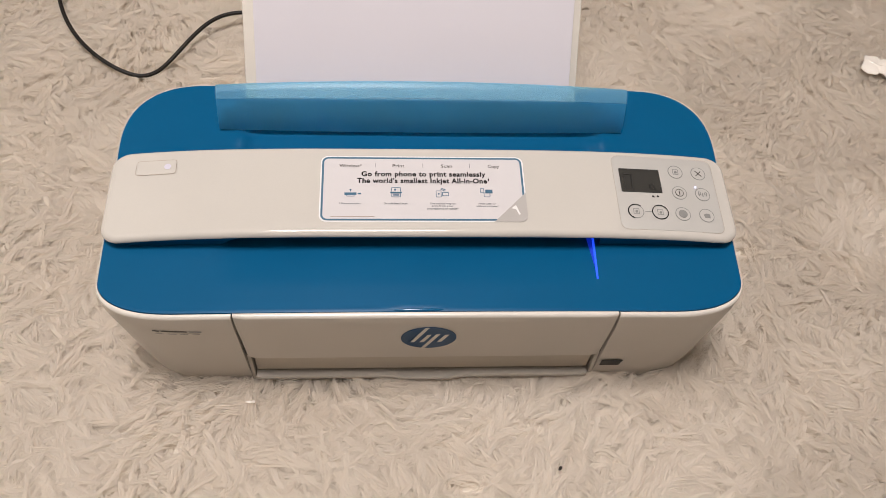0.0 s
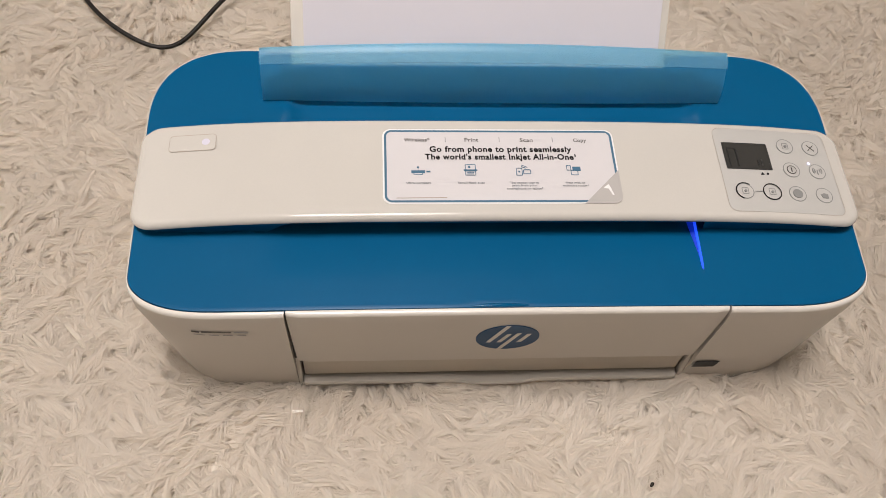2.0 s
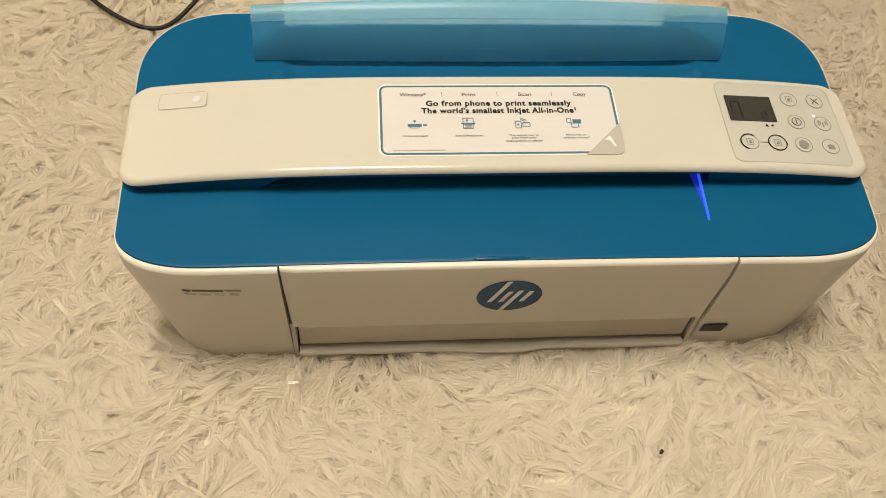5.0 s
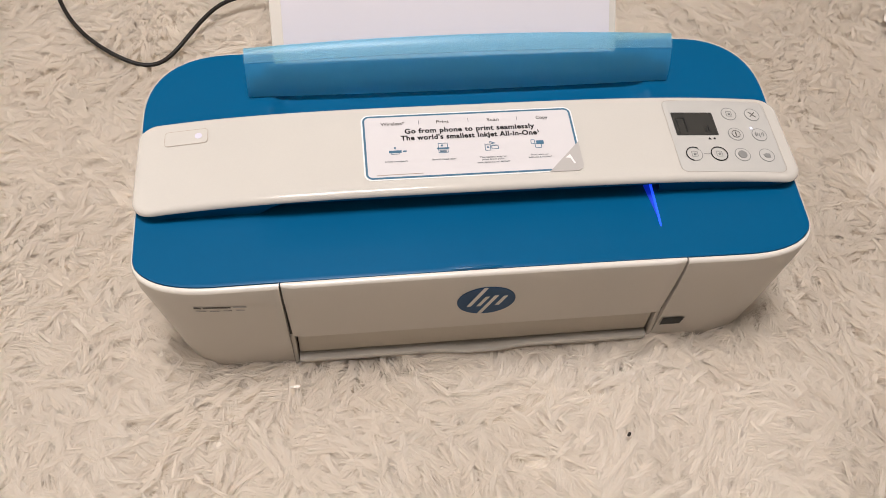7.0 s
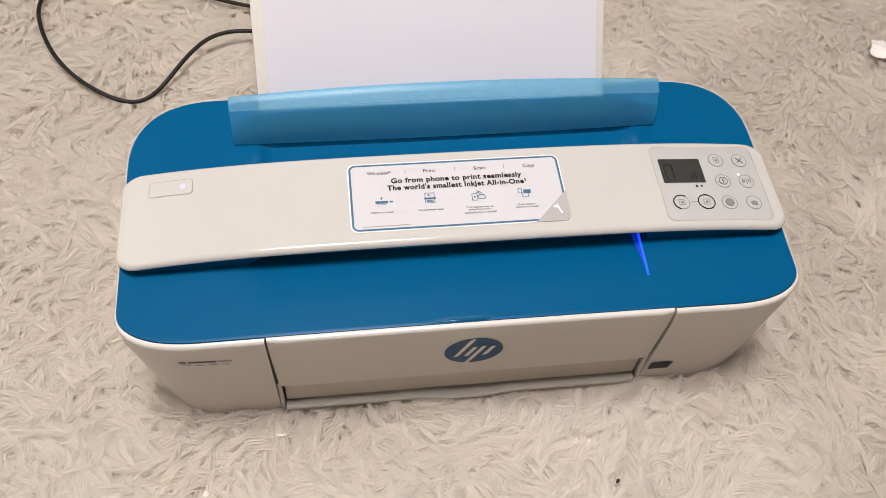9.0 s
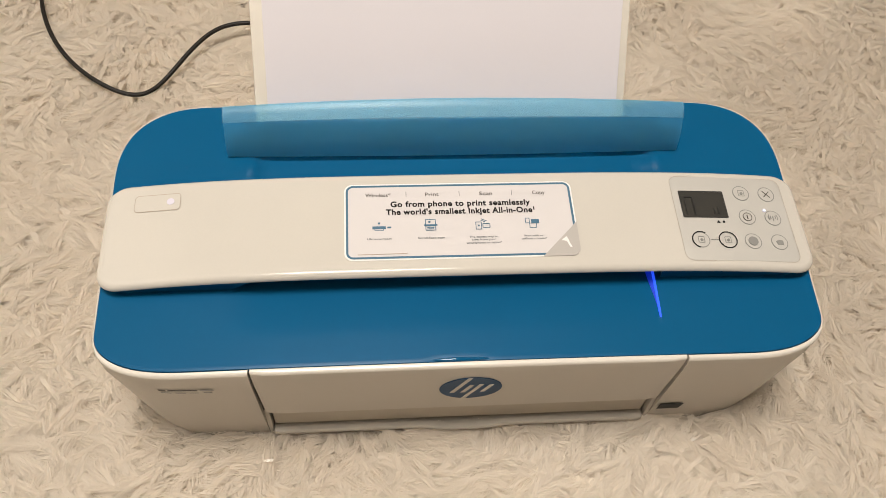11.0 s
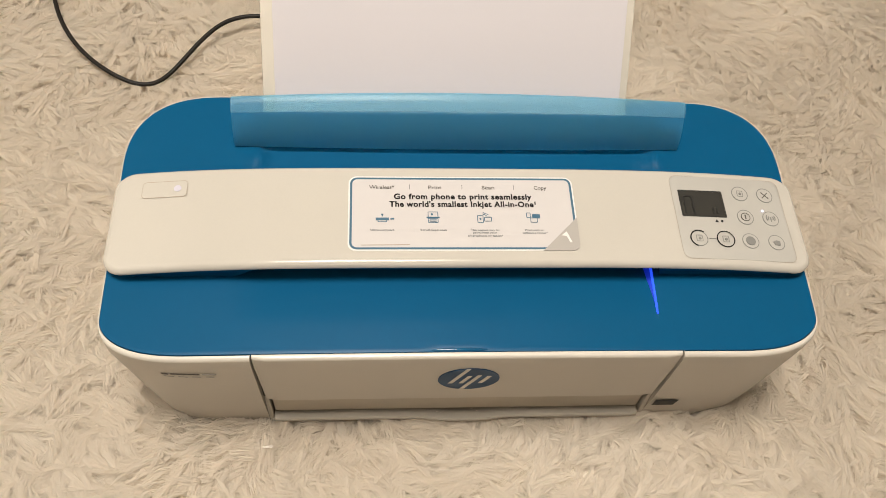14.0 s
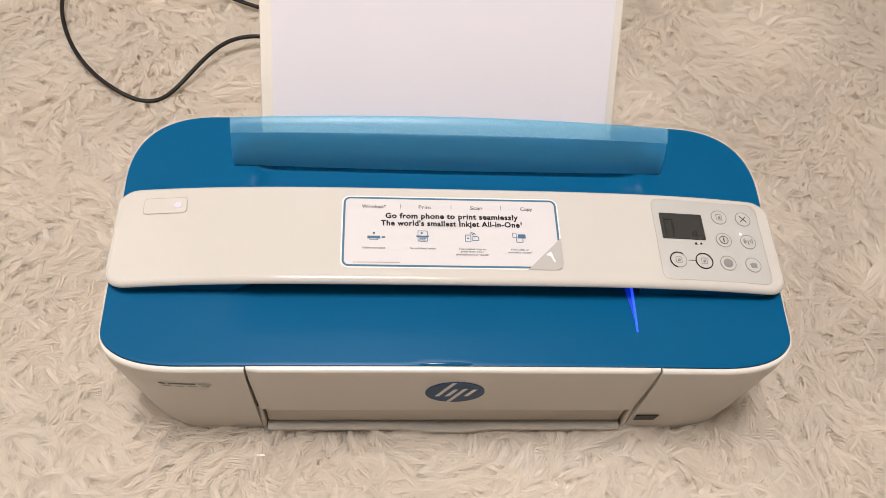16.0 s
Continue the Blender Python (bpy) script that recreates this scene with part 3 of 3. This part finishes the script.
# advertising sticker
LX0, LX1, LY0, LY1 = -0.0683, 0.0641, 0.0563, 0.1073
sticker = part("sticker", strip(bmesh.new(), round_rect(LX0, LY0, LX1, LY1, 0.0048), on_panel, 0.0004), EDGE, printer, "white advertising sticker with a blue border", smooth=False)
part("sticker_face", strip(bmesh.new(), round_rect(LX0 + 0.001, LY0 + 0.001, LX1 - 0.001, LY1 - 0.001, 0.004), lambda x, y, l: on_panel(x, y, 0.00042 + l), 0.0001), LABEL, sticker, smooth=False)
part("border", frame_line(bmesh.new(), LX0 + 0.0009, LY0 + 0.0009, LX1 - 0.0009, LY1 - 0.0009, 0.0042, 0.0013, on_panel_2, 0.0001), BORDER, sticker, "blue border", smooth=False)
corner = [(LX1, LY0 + 0.0225), (0.0425, LY0), *[(LX1 - 0.0048 + 0.0048 * math.cos(radians(a)), LY0 + 0.0048 + 0.0048 * math.sin(radians(a))) for a in range(270, 361, 15)]]
part("peel_corner", strip(bmesh.new(), corner, on_panel_2, 0.0003), FOLD, sticker, "grey peel-off corner", smooth=False)
m = bmesh.new()
bar(m, 0.0590, 0.0618, 0.0570, 0.0668, 0.0012, on_panel_3)
strip(m, [(0.0538, 0.0664), (0.0570, 0.0690), (0.0584, 0.0656)], on_panel_3)
part("peel_arrow", m, EDGE, sticker, smooth=False)
for text, x0, x1 in (("Wireless*", -0.0563, -0.0417), ("Print", -0.0218, -0.0140), ("Scan", 0.0097, 0.0172), ("Copy", 0.0407, 0.0482)):
    lettering("lettering", text, x0, x1, 0.0995, 0.0025, STAMP, sticker, on_panel_2, 0.006)
for x in (-0.0328, -0.0020, 0.0286):
    part("divider", bar(bmesh.new(), x, 0.0982, x, 0.1014, 0.0003, on_panel_2), PRINT, sticker, smooth=False)
lettering("headline", "Go from phone to print seamlessly", -0.0420, 0.0388, 0.0930, 0.0037, BLACK, sticker, on_panel_2, 0.034, 1.09)
lettering("headline", "The world's smallest Inkjet All-in-One\u00b9", -0.0447, 0.0408, 0.0877, 0.0037, BLACK, sticker, on_panel_2, 0.034, 1.09)
for text, x, y, w in (("Ultra-compact", -0.0488, 0.0702, 0.0136), ("Scroll-feed scan", -0.0197, 0.0702, 0.0150), ("The easiest way to", 0.0098, 0.0702, 0.0165), ("print from your", 0.0098, 0.0684, 0.0138),
                      ("smartphone or tablet\u00b2", 0.0098, 0.0663, 0.0200), ("Print with or", 0.0385, 0.0702, 0.0110), ("without a router\u00b3", 0.0385, 0.0683, 0.0146)):
    lettering("caption", text, x - w / 2, x + w / 2, y - 0.0002, 0.0012, PRINT, sticker, on_panel_2, 0.02)
part("footnote", bar(bmesh.new(), -0.0610, 0.0600, -0.0335, 0.0602, 0.0004, on_panel_2), FAINT, sticker, smooth=False)


def icon(x, y, shapes):
    m = bmesh.new()
    for kind, a, b, c, d in shapes:
        if kind == "f":
            strip(m, [(x + a, y + b), (x + c, y + b), (x + c, y + d), (x + a, y + d)], on_panel_2)
        elif kind == "o":
            frame_line(m, x + a, y + b, x + c, y + d, 0.0004, 0.0004, on_panel_2)
        else:
            bar(m, x + a, y + b, x + c, y + d, 0.0004, on_panel_2)
    part("pictogram", m, BORDER, sticker, smooth=False)


icon(-0.0488, 0.0775, (("f", -0.0038, -0.0010, 0.0038, 0.0008), ("o", -0.0026, -0.0022, 0.0026, -0.0004), ("l", 0, 0.0016, 0, 0.0034), ("f", -0.0006, 0.0024, 0.0006, 0.0034), ("f", 0.0046, -0.0005, 0.0068, 0.0005)))
icon(-0.0197, 0.0782, (("o", -0.0030, 0.0002, 0.0030, 0.0042), ("f", -0.0038, -0.0002, 0.0038, 0.0007), ("o", -0.0030, -0.0034, 0.0030, -0.0002), ("l", -0.0020, -0.0014, 0.0020, -0.0014), ("l", -0.0020, -0.0023, 0.0020, -0.0023), ("f", -0.0012, 0.0018, 0.0000, 0.0030)))
icon(0.0098, 0.0780, (("o", -0.0040, -0.0032, -0.0004, 0.0020), ("f", -0.0027, -0.0010, -0.0017, 0.0000), ("o", 0.0000, -0.0022, 0.0044, 0.0008), ("l", 0.0006, 0.0008, 0.0038, 0.0008), ("l", -0.0008, 0.0030, 0.0016, 0.0018), ("l", -0.0006, 0.0040, 0.0026, 0.0024)))
icon(0.0385, 0.0785, (("o", -0.0040, -0.0002, -0.0014, 0.0034), ("f", -0.0006, -0.0004, 0.0040, 0.0024), ("o", -0.0018, -0.0034, 0.0024, 0.0000)))

# frosted guard in front of the paper slot
bm = bmesh.new()
grid = []
GN, GM = 40, 12
for i in range(GN + 1):
    u = -1 + 2 * i / GN
    x = 0.138 * u
    bow = 1 - u * u
    line = []
    for k in range(GM + 1):
        v = k / GM
        y = 0.1378 - 0.0014 * bow + (0.0165 + 0.0034 * bow) * v ** 1.7
        z = 0.1212 + (0.0262 + 0.0036 * bow) * (1 - (1 - v) ** 1.3)
        line.append(bm.verts.new((x * (1 + 0.002 * v), y, z)))
    grid.append(line)
for a, b in zip(grid, grid[1:]):
    for k in range(GM):
        bm.faces.new((a[k], b[k], b[k + 1], a[k + 1]))
bmesh.ops.solidify(bm, geom=bm.faces[:], thickness=0.0014)
guard = part("paper_guard", bm, FROST, printer, "frosted translucent blue paper guard, folded up")
bm = bmesh.new()
band = []
for i in range(GN + 1):
    u = -1 + 2 * i / GN
    bow = 1 - u * u
    line = []
    for v in (0.70, 0.72, 0.86, 1.0, 1.015):
        y = 0.1378 - 0.0014 * bow + (0.0165 + 0.0034 * bow) * v ** 1.7 - (0.0004 if v == 0.70 else 0.0011)
        z = 0.1212 + (0.0262 + 0.0036 * bow) * (1 - max(0.0, 1 - v) ** 1.3)
        line.append(bm.verts.new((0.1384 * u * (1 + 0.002 * v), y, z)))
    band.append(line)
for a, b in zip(band, band[1:]):
    for k in range(4):
        bm.faces.new((a[k], b[k], b[k + 1], a[k + 1]))
part("guard_rim", bm, RIM_FROST, guard, "paler thickened upper rim")

# funnel lip of the paper slot behind the guard
bm = bmesh.new()
lip = [(0.1430, 0.1140), (0.1450, 0.1185), (0.1565, 0.1300), (0.1580, 0.1304), (0.1592, 0.1292), (0.1562, 0.1120)]
rows_v = [[bm.verts.new((x, y, z - 0.0009 * (x / 0.128) ** 2)) for y, z in lip] for x in (-0.128, -0.1275, -0.09, -0.045, 0.0, 0.045, 0.09, 0.1275, 0.128)]
for a, b in zip(rows_v, rows_v[1:]):
    for k in range(5):
        bm.faces.new((a[k], a[k + 1], b[k + 1], b[k]))
bm.faces.new(rows_v[0])
bm.faces.new(rows_v[-1])
part("slot_lip", bm, BLUE, printer, "blue funnel lip of the paper slot")

# rear input tray, and the paper in it
SLOPE = radians(50)
P0 = Vector((0, 0.1570, 0.119))
UP = Vector((0, math.cos(SLOPE), math.sin(SLOPE)))
OUT = Vector((0, math.sin(SLOPE), -math.cos(SLOPE)))


def leaning(x0, x1, d0, d1, o0, o1, bevel):
    m = box(bmesh.new(), (x0, d0, o0), (x1, d1, o1), bevel)
    for v in m.verts:
        x, d, o = v.co
        v.co = Vector((x, 0, 0)) + P0 + UP * d + OUT * o
    return m


part("input_tray", leaning(-0.1222, 0.1082, 0.002, 0.20, 0.0036, 0.0062, 0.0010), TRAY, printer, "pulled-out frosted clear input tray")

paper_stack = tagged(new("paper_stack"), "small stack of blank white paper standing in the input tray", "paper")
paper_stack.rotation_euler = (0, 0, radians(0.75))
for k in range(4):
    shift = (0.0, 0.0006, -0.0005, 0.0003)[k]
    part("sheet", leaning(-0.1132 + shift, 0.1027 + shift, 0.004, 0.235 + 0.0008 * k, 0.0006 * k, 0.0006 * k + 0.0005, 0), PAPER, paper_stack, smooth=False)

# ---- power cord ----
data = bpy.data.curves.new("power_cord", "CURVE")
data.dimensions, data.bevel_depth, data.bevel_resolution, data.resolution_u = "3D", 0.0018, 3, 8
line = data.splines.new("NURBS")
CORD_AT = ((0.02, 0.215, 0.03), (-0.05, 0.31, 0.010), (-0.10, 0.354, 0.009), (-0.148, 0.3630, 0.010), (-0.170, 0.360, 0.011), (-0.186, 0.350, 0.011), (-0.202, 0.328, 0.008), (-0.216, 0.303, 0.004),
           (-0.231, 0.2885, -0.005), (-0.248, 0.2860, -0.005), (-0.271, 0.298, 0.002), (-0.294, 0.318, 0.004), (-0.314, 0.346, 0.005), (-0.327, 0.378, 0.005), (-0.333, 0.405, 0.005), (-0.322, 0.440, 0.005),
           (-0.282, 0.453, 0.005), (-0.235, 0.432, 0.006), (-0.190, 0.4125, 0.005), (-0.160, 0.3985, 0.004), (-0.10, 0.385, 0.004), (-0.02, 0.38, 0.004), (0.04, 0.40, 0.004))
line.points.add(len(CORD_AT) - 1)
for p, at in zip(line.points, CORD_AT):
    p.co = (at[0], at[1] - 0.57 * (at[2] - 0.001), at[2] + 0.003, 1)
line.order_u, line.use_endpoint_u = 4, True
cord_curve = new("cord_curve", data)
me = bpy.data.meshes.new_from_object(cord_curve.evaluated_get(bpy.context.evaluated_depsgraph_get()))
bpy.data.objects.remove(cord_curve)
me.materials.clear()
tagged(part("power_cord", me, CORD), "black rubber power cord looping over the carpet", "cable")

# ---- crumb and fluff on the carpet ----
bm = bmesh.new()
bmesh.ops.create_icosphere(bm, subdivisions=2, radius=0.0013)
for v in bm.verts:
    v.co = Vector((v.co.x * 1.5, v.co.y * 0.8, v.co.z * 0.7)) * (1 + 0.35 * noise.noise(v.co * 900))
crumb = tagged(part("crumb", bm, CRUMB), "tiny dark crumb lying on the carpet", "crumb")
crumb.matrix_world = pose(0.096, -0.063, 0.0055, 0, 0, 50)


bm = bmesh.new()
bmesh.ops.create_grid(bm, x_segments=10, y_segments=8, size=0.5)
for v in bm.verts:
    x, y = v.co.x, v.co.y
    fold = noise.noise(Vector((x * 3.1, y * 2.3, 4.0)))
    v.co = Vector((x * 0.030 + 0.004 * fold, y * 0.019 + 0.004 * noise.noise(Vector((y * 3, x * 2, 9.0))), 0.007 * abs(fold) + 0.003 * (1 - 4 * y * y)))
bmesh.ops.solidify(bm, geom=bm.faces[:], thickness=0.0004)
lint = tagged(part("lint", bm, FILM), "small crumpled scrap of pale film lying on the carpet", "scrap")
lint.matrix_world = pose(0.434, 0.316, 0.004, 0, 0, -24)


bm = bmesh.new()
bmesh.ops.create_grid(bm, x_segments=8, y_segments=3, size=0.5)
for v in bm.verts:
    x, y = v.co.x, v.co.y
    v.co = Vector((x * 0.0062 + 0.0005 * noise.noise(Vector((y * 4, x * 5, 2.0))), y * 0.0015, 0.0012 * noise.noise(Vector((x * 3.0, y * 2.0, 7.0)))))
bmesh.ops.solidify(bm, geom=bm.faces[:], thickness=0.0003)
sliver = tagged(part("film_sliver", bm, FILM), "thin pale sliver of film caught in the carpet pile", "scrap")
sliver.matrix_world = pose(-0.120, -0.0142, 0.0050, 25, 0, 4)


# ---- shaggy carpet pile ----
def pile(name, x0, x1, y0, y1, tufts, per, seed, label):
    """Soft locks of fine strands, rounded across and pinched at the tip, that follow slowly turning directions; loose strands between them."""
    rng = np.random.default_rng(seed)
    count = tufts * per
    cx, cy = rng.uniform(x0, x1, tufts), rng.uniform(y0, y1, tufts)
    flow = 1.3 * np.sin(9 * cx + 3 * cy + 0.5) + 1.1 * np.sin(7.3 * cy - 11 * cx + 2.0) + 0.9 * np.sin(23 * cx + 17 * cy) + 0.8 * np.sin(31 * cy - 19 * cx + 1.0)
    turn = flow - 1.2 + rng.normal(0, 0.60, tufts)
    long_t = rng.uniform(0.013, 0.027, tufts)
    high_t = rng.uniform(0.48, 1.14, tufts) * (1 + 0.15 * np.sin(38 * cx + 5) * np.sin(41 * cy))
    curl_t = rng.normal(0, 0.65, tufts)
    half_t = rng.uniform(0.0016, 0.0034, tufts)
    t = np.repeat(np.arange(tufts), per)
    loose = rng.random(count) < 0.22
    side = np.where(loose, rng.normal(0, 1.3, count), rng.uniform(-1, 1, count))
    back = rng.uniform(-0.006, 0.006, count)
    bx = cx[t] - np.sin(turn[t]) * side * half_t[t] + np.cos(turn[t]) * back
    by = cy[t] + np.cos(turn[t]) * side * half_t[t] + np.sin(turn[t]) * back
    # none under the printer
    near = (np.abs(bx) < HALF) & (by > -0.02) & (by < DEEP + 0.02)
    keep = np.ones(len(bx), bool)
    for i in np.nonzero(near)[0]:
        keep[i] = abs(bx[i]) > HALF - 0.012 or not FRONT(bx[i]) + 0.012 < by[i] < BACK(bx[i]) - 0.012
    bx, by, t, side, loose = bx[keep], by[keep], t[keep], side[keep], loose[keep]
    n = len(bx)
    angle = turn[t] + rng.normal(0, 0.05, n) + np.where(loose, rng.normal(0, 0.35, n), 0)
    length = long_t[t] * rng.uniform(0.80, 1.08, n)
    high = 0.0122 * high_t[t] * rng.uniform(0.94, 1.04, n) + np.where(loose, 0.0005, 0)
    # the pile is pushed up where it meets the printer
    away = np.hypot(np.maximum(np.abs(bx) - HALF + 0.012, 0), np.maximum(np.maximum(0.008 - by, by - DEEP + 0.01), 0))
    high = high + 0.0085 * np.exp(-((away / 0.016) ** 2)) * rng.uniform(0.5, 1.1, n)
    curl = curl_t[t] + rng.normal(0, 0.06, n)
    wide = np.where(loose, rng.uniform(0.00020, 0.00034, n), rng.uniform(0.00040, 0.00075, n))
    steps = np.array([0.0, 0.48, 1.0])
    verts = np.zeros((n, 5, 3), np.float32)
    for k, s in enumerate(steps):
        a = angle + curl * s * 0.8
        along = length * (0.25 * s + 0.75 * s * s) * 0.92
        pinch = -side * half_t[t] * 0.70 * s ** 1.5
        px = bx + np.cos(a) * along - np.sin(a) * pinch
        py = by + np.sin(a) * along + np.cos(a) * pinch
        round_off = 0.0011 * np.minimum(side * side, 2.0) * (1 - 0.6 * s)
        pz = FLOOR_Z + np.maximum(high * (1 - (1 - s) ** 2.2) - 0.0024 * s ** 3 - round_off, 0)
        w = wide * (1.0, 1.0, 0.0)[k] / 2
        tx, ty, tz = -np.sin(a) * w, np.cos(a) * w, -0.35 * np.clip(side, -1.2, 1.2) * w
        if k < 2:
            verts[:, 2 * k] = np.stack([px - tx, py - ty, pz - tz], -1)
            verts[:, 2 * k + 1] = np.stack([px + tx, py + ty, pz + tz], -1)
        else:
            verts[:, 4] = np.stack([px, py, pz], -1)
    tri = np.array([0, 3, 1, 0, 2, 3, 2, 4, 3])
    loops = (np.arange(n)[:, None] * 5 + tri).astype(np.int32).ravel()
    me = bpy.data.meshes.new(name)
    me.vertices.add(n * 5)
    me.vertices.foreach_set("co", verts.ravel())
    me.loops.add(len(loops))
    me.loops.foreach_set("vertex_index", loops)
    me.polygons.add(n * 3)
    me.polygons.foreach_set("loop_start", np.arange(0, n * 9, 3, dtype=np.int32))
    me.polygons.foreach_set("use_smooth", np.ones(n * 3, bool))
    me.update(calc_edges=True)
    lean = np.stack([-0.55 * np.cos(angle) - 0.40 * np.sin(angle) * side, -0.55 * np.sin(angle) + 0.40 * np.cos(angle) * side, np.ones(n)], -1)
    lean /= np.linalg.norm(lean, axis=1)[:, None]
    me.normals_split_custom_set_from_vertices(np.repeat(lean, 5, axis=0))
    me.materials.append(PILE)
    return tagged(new(name, me), label, "carpet", kind="stuff")


pile("carpet_pile", -0.49, 0.53, -0.19, 0.53, 36000, 24, 3, "long shaggy cream carpet pile lying in swirls")
pile("carpet_pile", -0.9, 0.9, 0.53, 0.9, 3000, 10, 4, "long shaggy cream carpet pile lying in swirls")
